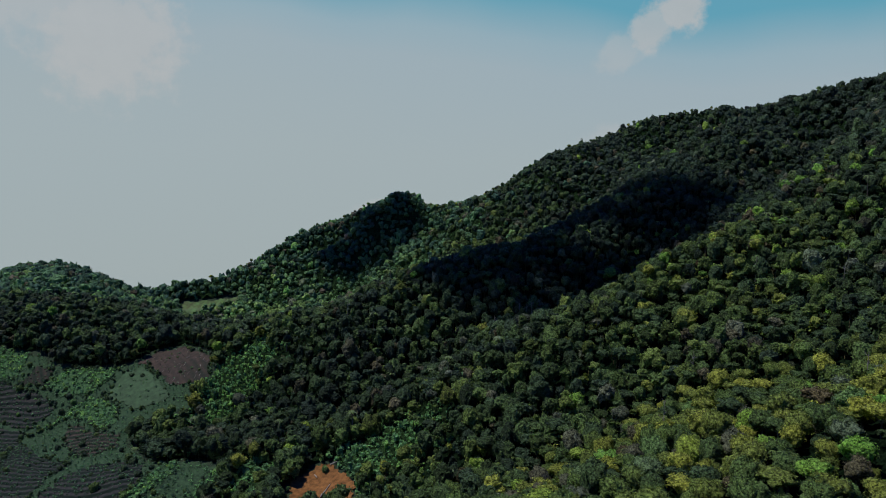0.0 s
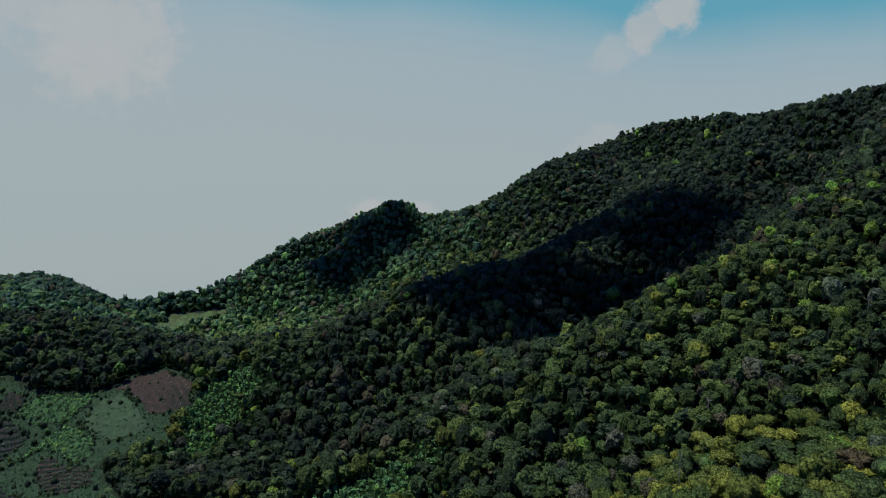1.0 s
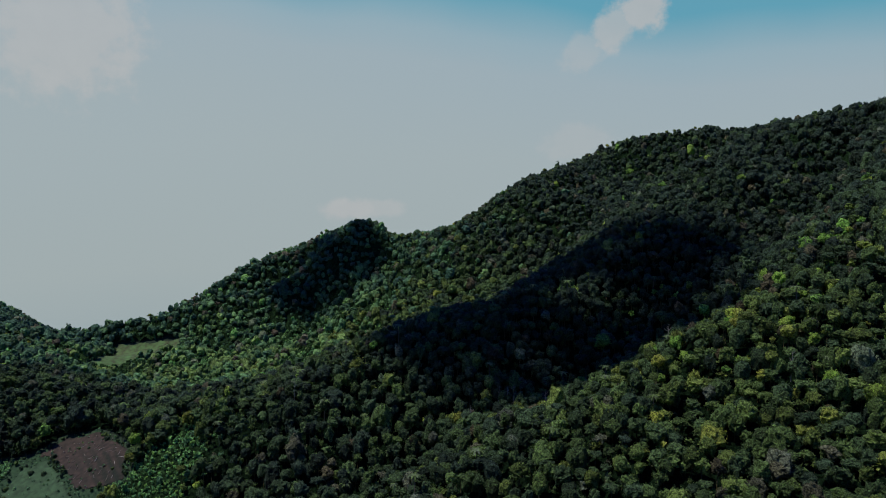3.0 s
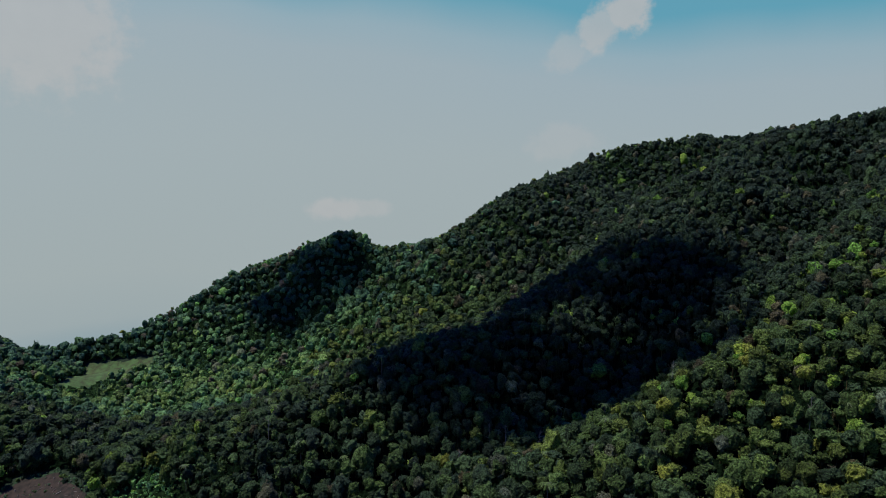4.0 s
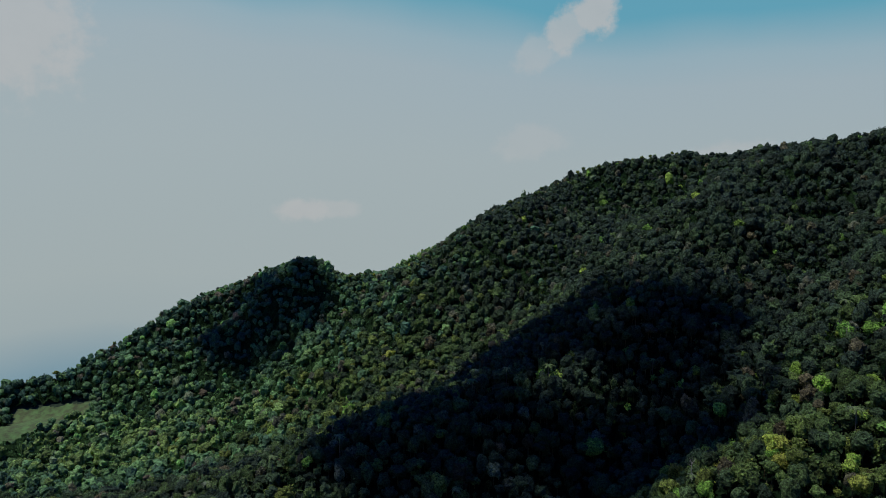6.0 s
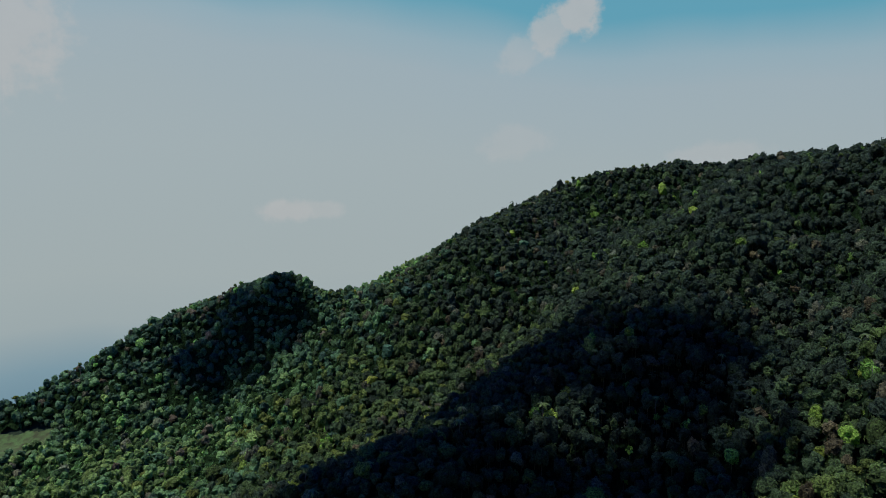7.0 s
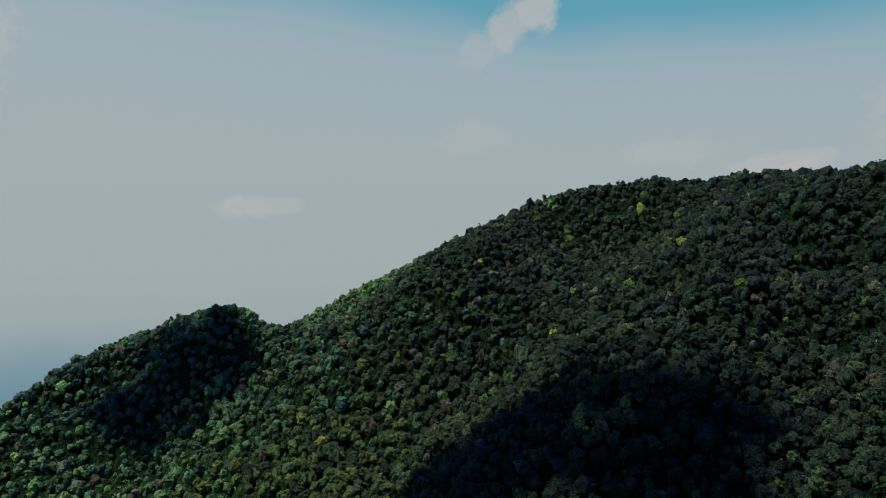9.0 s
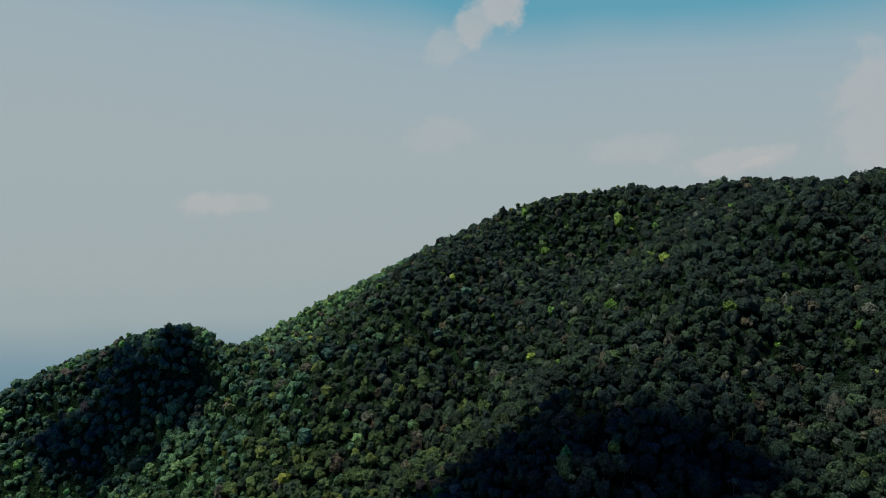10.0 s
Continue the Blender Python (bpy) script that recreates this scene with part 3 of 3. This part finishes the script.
def make_forests():
    rng = np.random.default_rng(11)
    def some(n, low, high, sprays, size, core):
        return [crown(rng, int(rng.integers(low, high)), sprays, size, flat=rng.uniform(0.75, 1.15), spread=rng.uniform(0.5, 0.66), lobe=rng.uniform(0.3, 0.42), core=core) for _ in range(n)]
    fine = some(20, 9, 17, 100, 0.104, 4) + [crown(rng, 16, 120, 0.1, flat=0.45, spread=0.74, lobe=0.26, core=4, skirt=1.8) for _ in range(5)]
    medium = some(20, 7, 13, 54, 0.125, 4)
    broad = some(20, 5, 9, 26, 0.15, 3)
    rough = some(6, 3, 5, 8, 0.4, 2)
    small = some(10, 3, 6, 18, 0.3, 1)

    x, y = scatter(rng, (-560, 90, 640, 1090), 6.05)
    free = opened(x, y)
    yg = young(x, y)
    keep = in_view(x, y) & ~free & (rng.uniform(size=len(x)) > 0.02 + 0.45 * yg + 0.55 * cleared(x, y))
    near = keep & (y < 560) & (np.hypot(x - GROVE[0], y - GROVE[1]) > GROVE[2])
    far = keep & (y >= 560)
    far &= rng.uniform(size=len(x)) < 0.95
    mid = far & (y + rng.normal(0, 25, len(y)) < 700) & (x + rng.normal(0, 40, len(x)) > -60)
    far &= ~mid
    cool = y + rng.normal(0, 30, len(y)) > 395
    # trees that get the leaf colour with haze in it
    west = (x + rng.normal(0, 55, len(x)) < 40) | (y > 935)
    for part_of, forms, mat, name, label in (
            (near & (x < 0) & ~cool, fine, leaf_forest, "spur_forest", "dense dark green broadleaf forest on a mountain spur"),
            (near & (x < 0) & cool, medium, leaf_forest, "spur_forest", "dense dark green broadleaf forest on a mountain spur"),
            (near & (x >= 0) & (y < 400), fine, leaf_forest, "slope_forest", "dense olive and dark green forest on a steep slope"),
            (near & (x >= 0) & (y >= 400), medium, leaf_forest, "slope_forest", "dense olive and dark green forest on a steep slope"),
            (mid, medium, leaf_forest, "gully_forest", "mixed olive and green forest rising from the gully"),
            (far & west, broad, leaf_hazed, "ridge_forest", "dense green forest on a ridge and knoll, haze put into its leaf colour"),
            (far & ~west, broad, leaf_forest, "summit_forest", "dense dark green forest climbing to the summit, cloud shade put into its tone")):
        i = np.flatnonzero(part_of)
        r = 2.2 + 1.5 * wave(x[i], y[i], 13, 6.0) + 3.4 * rng.beta(0.9, 2.6, len(i)) + 1.2 * (rng.uniform(size=len(i)) < 0.08)
        r = np.minimum(r * np.where(y[i] > 590, 1.03, 0.9), 6.6)
        tall = 5.6 + 0.6 * r + np.clip(rng.normal(0, 1.6, len(i)), -3, 3) - 1.2 * (y[i] > 700)
        # leaf tone raised on the furthest ridge, again in place of haze
        plant_mass(name, label, "forest", forms, mat, x[i], y[i], r, tall, tones(rng, x[i], y[i], 0.3 * (y[i] > 935)), rng, 0.16 if forms is not broad else 0)

    # a closed, uneven thicket under the crowns, its dark colour standing for gap shade
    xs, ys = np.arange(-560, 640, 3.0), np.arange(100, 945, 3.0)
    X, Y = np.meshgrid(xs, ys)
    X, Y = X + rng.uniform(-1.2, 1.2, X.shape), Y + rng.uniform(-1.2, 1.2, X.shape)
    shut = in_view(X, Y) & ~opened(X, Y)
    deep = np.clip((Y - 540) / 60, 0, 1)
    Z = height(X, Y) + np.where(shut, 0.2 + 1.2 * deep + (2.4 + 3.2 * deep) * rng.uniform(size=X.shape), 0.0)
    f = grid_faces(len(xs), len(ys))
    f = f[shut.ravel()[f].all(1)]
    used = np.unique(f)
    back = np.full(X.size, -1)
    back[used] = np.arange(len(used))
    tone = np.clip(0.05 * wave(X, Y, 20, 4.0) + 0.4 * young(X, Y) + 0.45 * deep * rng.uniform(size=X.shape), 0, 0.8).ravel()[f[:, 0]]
    ob = mesh_object("undergrowth", np.stack([X, Y, Z], -1).reshape(-1, 3)[used], back[f], shaded_thicket_leaf, False, tone)
    tagged(ob, "dense undergrowth closing the gaps between trees, their shade in its dark colour", "undergrowth", kind="stuff")

    # young trees between the tall ones
    low = some(10, 3, 6, 18, 0.3, 1)
    x, y = scatter(rng, (-330, 100, 520, 740), 6.9)
    keep = in_view(x, y) & ~opened(x, y) & (np.hypot(x - GROVE[0], y - GROVE[1]) > GROVE[2] - 20) & (young(x, y) < 0.6) & (y < 600 + 0.9 * np.clip(x, 0, 150))
    i = np.flatnonzero(keep)
    r = 1.6 + 1.7 * rng.beta(1.5, 2.0, len(i))
    plant_mass("understory", "young dark green trees filling the gaps below the canopy", "forest", low, leaf_forest, x[i], y[i], r, 2.2 + r * 1.0, tones(rng, x[i], y[i], 0.05), rng, 0.08)

    # low regrowth
    x, y = scatter(rng, (-420, 250, 60, 830), 4.3)
    keep = (rng.uniform(size=len(x)) < 1.1 * young(x, y) - 0.6 * cleared(x, y)) & ~opened(x, y)
    i = np.flatnonzero(keep)
    r = 1.6 + 1.6 * rng.beta(1.5, 2.5, len(i))
    plant_mass("regrowth", "low bright green regrowth and bushes filling the valley", "bushes", small, leaf_shrub, x[i], y[i], r, 1.2 + r * 0.8,
               np.clip(0.05 + 0.55 * wave(x[i], y[i], 16, 2.0) + rng.normal(0, 0.2, len(i)), 0, 1), rng, 0.06)

    # a low carpet of shrubs and creepers on the cut ground
    x, y = scatter(rng, (-180, 255, 30, 480), 2.7)
    i = np.flatnonzero((rng.uniform(size=len(x)) < 1.5 * cleared(x, y) - 0.15) & ~opened(x, y))
    r = 1.0 + 0.9 * rng.beta(1.5, 2.5, len(i))
    plant_mass("creepers", "low bright green shrubs and creepers covering cut ground", "bushes", small, leaf_shrub, x[i], y[i], r, 1.0 + r * 0.5,
               np.clip(0.3 + 0.5 * wave(x[i], y[i], 9, 2.0) + rng.normal(0, 0.15, len(i)), 0, 1), rng, 0)

    # forest round about and further off
    kinds = ((-420, -140, 640, 980, 20.0, 9.5, 13.5), (-900, -500, 1100, 1400, 46.0, 14.0, 21.0))
    for x0, y0, x1, y1, gap, low, high in kinds:
        x, y = scatter(rng, (x0, y0, x1, y1), gap)
        keep = ~in_view(x, y) & ~opened(x, y)
        if gap > 20:
            keep &= (x < -420) | (x > 640) | (y < -140) | (y > 980)
        keep &= ~((x > -270) & (x < 330) & (y > -140) & (y < 430))
        i = np.flatnonzero(keep)
        r = rng.uniform(low, high, len(i)) * np.where(y[i] > 620, 0.5, 1.0)
        plant_mass("outer_forest", "forest on the mountain flanks further off", "forest", rough, leaf_forest, x[i], y[i], r, 2.5 + 0.3 * r, tones(rng, x[i], y[i]), rng, 0.3)

    # the same canopy going on below and behind the flight
    side_rng = np.random.default_rng(47)
    plain = [crown(side_rng, int(side_rng.integers(5, 9)), 6, 0.2, flat=side_rng.uniform(0.8, 1.1), spread=0.58, lobe=0.36, core=3) for _ in range(10)]
    x, y = scatter(side_rng, (-270, -140, 330, 430), 8.2)
    i = np.flatnonzero(~in_view(x, y) & ~opened(x, y))
    r = 3.2 + 3.4 * side_rng.beta(1.2, 2.0, len(i))
    plant_mass("outer_forest", "dense dark green forest on the lower mountain flank", "forest", plain, leaf_forest, x[i], y[i], r, 3.0 + 0.5 * r,
               tones(side_rng, x[i], y[i]), side_rng, 0.16)


make_forests()


# ---- single trees ----
def part(name, shape, mat, parent, smooth=False):
    return mesh_object(name, shape[0], shape[1], mat, smooth, None, parent)


def crown_part(name, shape, mat, parent, lift, radius):
    v, f, sprays = shape
    return mesh_object(name, v * radius + np.array([0, 0, lift]), f, mat, np.arange(len(f)) >= sprays, None, parent)


def thing(name, label, category, group):
    ob = new(name)
    ob.empty_display_size = 0.5
    return tagged(ob, label, category, group)


def broadleaf_tree(rng, name, label, group, lift, radius, mat, **form):
    """Trunk, rising limbs and a lobed crown; base at the origin."""
    tree = thing(name, label, "tree", group)
    lean = rng.normal(0, 0.3, 2)
    fork = lift * 0.62
    part("trunk", tube([(0, 0, -1.5), (lean[0] * 0.3, lean[1] * 0.3, fork * 0.5), (lean[0], lean[1], fork), (lean[0], lean[1], lift)], [0.36, 0.27, 0.2, 0.08], 7), bark, tree, True)
    for k in range(5):
        a = k * 1.257 + rng.uniform(-0.3, 0.3)
        out, up = radius * rng.uniform(0.45, 0.65), lift + radius * rng.uniform(-0.05, 0.2)
        z0 = fork * rng.uniform(0.8, 1.0)
        base = np.array([lean[0] * z0 / fork, lean[1] * z0 / fork, z0])
        tip = np.array([math.cos(a) * out, math.sin(a) * out, up])
        part("limb", tube([base, base * 0.55 + tip * 0.45 + np.array([0, 0, -0.3]), tip], [0.13, 0.09, 0.04], 5), bark, tree, True)
    crown_part("crown", crown(rng, **form), mat, tree, lift, radius)
    return tree


def palm_tree(rng, lift):
    tree = thing("palm_tree", "slender palm with drooping grey-green fronds in the forest", "palm", "palms in the forest")
    part("trunk", tube([(0, 0, -1.5), (0.15, 0.1, lift * 0.5), (0.3, 0.0, lift)], [0.2, 0.15, 0.12], 6), bark, tree, True)
    for k in range(11):
        a, droop, long = k * 0.571 + rng.uniform(-0.2, 0.2), rng.uniform(0.3, 1.3), rng.uniform(2.2, 3.0)
        s = np.linspace(0, 1, 6)
        mid = np.stack([0.3 + np.cos(a) * long * s, np.sin(a) * long * s, lift + 0.9 * s - (0.9 + droop * 1.5) * s ** 2.2], -1)
        side = np.array([-math.sin(a), math.cos(a), 0])
        wide = 0.42 * np.sin(np.clip(s * 0.92 + 0.08, 0, 1) * math.pi) ** 0.6
        v = np.concatenate([mid + side * wide[:, None] - np.array([0, 0, 0.12]), mid, mid - side * wide[:, None] - np.array([0, 0, 0.12])])
        f = np.concatenate([grid_faces(6, 2), grid_faces(6, 2) + 6])
        part("frond", (v, f), leaf_palm, tree)
    return tree


def bare_tree(rng, lift):
    tree = thing("bare_tree", "dead standing tree with a bare pale trunk", "tree", "dead trees")
    part("trunk", tube([(0, 0, -1.5), (0.2, 0, lift * 0.5), (0.1, 0.2, lift)], [0.22, 0.15, 0.06], 6), pale_bark, tree, True)
    for k in range(6):
        z = lift * rng.uniform(0.55, 0.95)
        a, out = rng.uniform(0, 6.28), rng.uniform(1.0, 2.4)
        part("branch", tube([(0.15, 0.1, z), (math.cos(a) * out * 0.6, math.sin(a) * out * 0.6, z + 0.6), (math.cos(a) * out, math.sin(a) * out, z + 1.5)], [0.09, 0.06, 0.02], 4), pale_bark, tree, True)
    return tree


def shrub(rng, radius):
    bush = thing("bush", "rounded green bush standing in the hillside fields", "bush", "bushes in the fields")
    part("stem", tube([(0, 0, -0.5), (0.05, 0, radius * 0.8)], [0.09, 0.05], 5), bark, bush, True)
    crown_part("foliage", crown(rng, 8, 90, 0.12, flat=1.0, spread=0.5, core=4), leaf_bush, bush, radius * 0.75, radius)
    return bush


def plant(models, x, y, rng, low=0.8, high=1.25):
    """Stand copies of the models at the places given; the models themselves take the first ones."""
    z = height(x, y)
    for k in range(len(x)):
        s = rng.uniform(low, high)
        m = pose(x[k], y[k], z[k], 0, 0, rng.uniform(0, 360))
        if k < len(models):
            models[k].matrix_basis = m
            models[k].scale = (s, s, s * rng.uniform(0.9, 1.15))
        else:
            c = copy_thing(models[rng.integers(0, len(models))], m)
            c.scale = (s, s, s * rng.uniform(0.9, 1.15))


def make_trees():
    rng = np.random.default_rng(23)
    x, y = scatter(rng, (0, 100, 180, 280), 6.9)
    i = np.flatnonzero(np.hypot(x - GROVE[0], y - GROVE[1]) <= GROVE[2])
    rng.shuffle(i)
    cut = int(len(i) * 0.3)
    flat = [broadleaf_tree(rng, "umbrella_tree", "broad flat-topped tree with olive-yellow leaves", "trees on the near slope", 8.2, 5.4, leaf_tree,
                           lobes=26, sprays=410, spray_size=0.066, flat=0.42, spread=0.76, lobe=0.22, core=5, skirt=1.2) for _ in range(5)]
    dome = [broadleaf_tree(rng, "broadleaf_tree", "rounded broadleaf tree with dense green crown", "trees on the near slope", 7.2, 4.6, leaf_tree,
                           lobes=20, sprays=410, spray_size=0.07, flat=rng.uniform(0.75, 1.05), spread=0.64, lobe=0.3, core=5) for _ in range(8)]
    plant(flat, x[i[:cut]], y[i[:cut]], rng, 0.6, 1.0)
    plant(dome, x[i[cut:]], y[i[cut:]], rng, 0.55, 1.05)

    # tall trees that stand out along the crests
    cx, cy = [], []
    for ax in np.arange(-330, 440, 8.5):
        ax = ax + rng.uniform(-4, 4)
        ys = np.arange(640, 905, 3.0)
        best = ys[np.argmax(height(np.full(len(ys), ax), ys))]
        cx.append(ax), cy.append(best + rng.uniform(-9, 6))
    tall = [broadleaf_tree(rng, "ridge_tree", "tall slim tree with an open crown on the skyline", "trees along the crest", rng.uniform(9.5, 11.5), rng.uniform(1.9, 2.7), leaf_tree,
                           lobes=7, sprays=110, spray_size=0.17, flat=0.8, spread=0.75, lobe=0.28, core=4) for _ in range(6)]
    plant(tall, np.array(cx), np.array(cy), rng, 0.8, 1.15)

    # palms in the moist hollows
    x, y = scatter(rng, (-140, 330, 260, 620), 42.0)
    plant([palm_tree(rng, h) for h in (11.0, 12.5, 14.0)], x[:55], y[:55], rng)
    x = np.array([46.0, 50.0, 53.0, 68.0, 30.0, 120.0, 150.0, 175.0, -60.0, 90.0, 205.0, 135.0, 78.0, 100.0])
    y = np.array([411.0, 410.0, 407.0, 402.0, 395.0, 380.0, 330.0, 300.0, 430.0, 200.0, 420.0, 215.0, 236.0, 270.0])
    plant([bare_tree(rng, h) for h in (14.0, 16.5)], x, y, rng, 0.9, 1.1)

    # bushes in the fields
    x, y = scatter(rng, (-330, 285, -100, 475), 6.5)
    i = np.flatnonzero(inside(FARM, x, y) & (rng.uniform(size=len(x)) < 0.06 + 0.8 * wave(x, y, 14, 5.0) ** 2.5))
    plant([shrub(rng, r) for r in (1.2, 1.7, 2.4)], np.concatenate([x[i], (-60.0, -47.0, -41.0, -53.0)]), np.concatenate([y[i], (284.0, 278.0, 281.0, 299.0)]), rng, 0.4, 1.15)


def make_hedges():
    rng = np.random.default_rng(31)
    forms = [crown(rng, 4, 18, 0.26, flat=0.9, spread=0.5, lobe=0.45, core=2) for _ in range(4)]
    for poly, mat, step, label in PLOTS[:12]:
        x, y = [], []
        for (x0, y0), (x1, y1) in zip(poly, poly[1:] + poly[:1]):
            for u in np.arange(0, 1, 1.7 / math.hypot(x1 - x0, y1 - y0)):
                hx, hy = x0 + (x1 - x0) * u + rng.normal(0, 0.7), y0 + (y1 - y0) * u + rng.normal(0, 0.7)
                if rng.uniform() < 0.1 + 1.1 * wave(hx, hy, 8, 7.0) ** 2:
                    x.append(hx), y.append(hy)
        x, y = np.array(x), np.array(y)
        r = 0.5 + 1.3 * rng.beta(1.2, 2.0, len(x))
        plant_mass("hedgerow", "dark uneven hedgerow along the edge of a field", "hedge", forms, leaf_forest, x, y, r, 0.9 + r * 0.5, rng.uniform(0, 0.5, len(x)), rng, 0.05)
    tufts = []
    for k in range(4):
        d = unit(rng.normal(size=(12, 3)) + np.array([0, 0, 0.8]))
        v, f = leaf_sprays(rng, d * 0.7, d, np.full(12, 0.42))
        tufts.append((v, f, 12))
    x, y = scatter(rng, (-330, 282, -105, 470), 2.3)
    i = np.flatnonzero(inside(FARM, x, y) & (rng.uniform(size=len(x)) < (0.40 + 0.6 * wave(x, y, 9, 3.0)) * np.where(inside(PLOTS[0][0], x, y) | inside(PLOTS[1][0], x, y), 0.2, 1.0)))
    r = 0.35 + 1.0 * rng.beta(1.2, 2.3, len(i))
    plant_mass("weeds", "scattered weeds and low scrub over the farmland", "weeds", tufts, leaf_shrub, x[i], y[i], r, 0.9 + r * 0.2, np.clip(rng.normal(0.05, 0.15, len(i)), 0, 1), rng, 0)
    forms = tufts
    # crops and weeds on the green plots
    for k in (2, 4, 8, 9, 11):
        poly = PLOTS[k][0]
        px, py = zip(*poly)
        x, y = scatter(rng, (min(px), min(py), max(px), max(py)), 1.6)
        i = np.flatnonzero(inside(poly, x, y) & (rng.uniform(size=len(x)) < 0.25 + 0.7 * wave(x, y, 7, 2.0)))
        r = rng.uniform(0.7, 1.6, len(i))
        plant_mass("crop_plants", "leafy bright green crop plants in uneven rows", "crop", forms, leaf_shrub, x[i], y[i], r, 0.8 + r * 0.3, np.clip(rng.normal(0.4, 0.25, len(i)), 0, 1), rng, 0)


def make_logs():
    rng = np.random.default_rng(3)
    for x, y, a, long in ((-51, 286, 66, 8.0), (-50, 303, 25, 3.0), (-57, 297, 120, 2.5)):
        c, s = math.cos(radians(a)), math.sin(radians(a))
        pts = [(u * c + 0.1 * rng.normal(), u * s, float(height(x + u * c, y + u * s)) + 1.05) for u in np.linspace(-long / 2, long / 2, 5)]
        ob = mesh_object("log", *tube([(x + p[0], y + p[1], p[2]) for p in pts], [0.3, 0.28, 0.26, 0.23, 0.18], 8), pale_bark, True)
        tagged(ob, "felled pale log lying on bare orange earth", "log", "logs on the earth slip")


def make_brushwood():
    """Cut branches and stumps left on the cleared plot."""
    rng = np.random.default_rng(41)
    x, y = scatter(rng, (-206, 412, -142, 464), 6.0)
    i = np.flatnonzero(inside(PLOTS[0][0], x, y))
    for k in i:
        h, a, long = float(height(x[k], y[k])) + 0.95, rng.uniform(0, math.pi), rng.uniform(1.2, 3.6)
        c, s = math.cos(a) * long / 2, math.sin(a) * long / 2
        lean = float(height(x[k] + c, y[k] + s) - height(x[k] - c, y[k] - s)) / 2
        if rng.uniform() < 0.7:
            shape = tube([(-c, -s, -lean), (0.1 * s, -0.1 * c, 0.12), (c, s, lean + rng.uniform(0.0, 0.5))], [0.16, 0.13, 0.07], 6)
            ob = mesh_object("branch", *shape, pale_bark if rng.uniform() < 0.4 else bark, True)
            tagged(ob, "cut branch lying on bare red-brown earth", "branch", "brushwood on the cleared plot")
        else:
            shape = tube([(0, 0, -0.4), (0, 0, 0.1), (0.03, 0, 0.55), (0.03, 0, 0.57)], [0.5, 0.38, 0.3, 0.02], 8)
            ob = mesh_object("stump", *shape, bark, True)
            tagged(ob, "dark tree stump standing in bare red-brown earth", "stump", "stumps on the cleared plot")
        ob.matrix_basis = pose(x[k], y[k], h)


make_trees()
make_hedges()
make_logs()
make_brushwood()


def make_clouds():
    rng = np.random.default_rng(5)
    for (gx, gy), along, across, turn, lift in (((114, 492), 145, 90, 10, 1100), ((-92, 808), 80, 56, -25, 1250)):
        c = Vector((gx, gy, float(height(gx, gy)))) + TO_SUN * lift
        bv, bf = cube_ball(14)
        puff = 1 + 0.16 * np.sin(bv[:, 0] * 5 + rng.uniform(0, 6)) * np.sin(bv[:, 1] * 6 + rng.uniform(0, 6)) + 0.10 * np.sin(bv[:, 0] * 11 + bv[:, 1] * 9 + 4 * bv[:, 2])
        v = bv * puff[:, None] * np.array([along, across, 34])
        ob = mesh_object("cloud", v, bf, vapour, True)
        ob.matrix_world = pose(*c, 0, 0, turn)
        tagged(ob, "white fair-weather cloud drifting over the mountainside", "cloud", "clouds")


make_clouds()
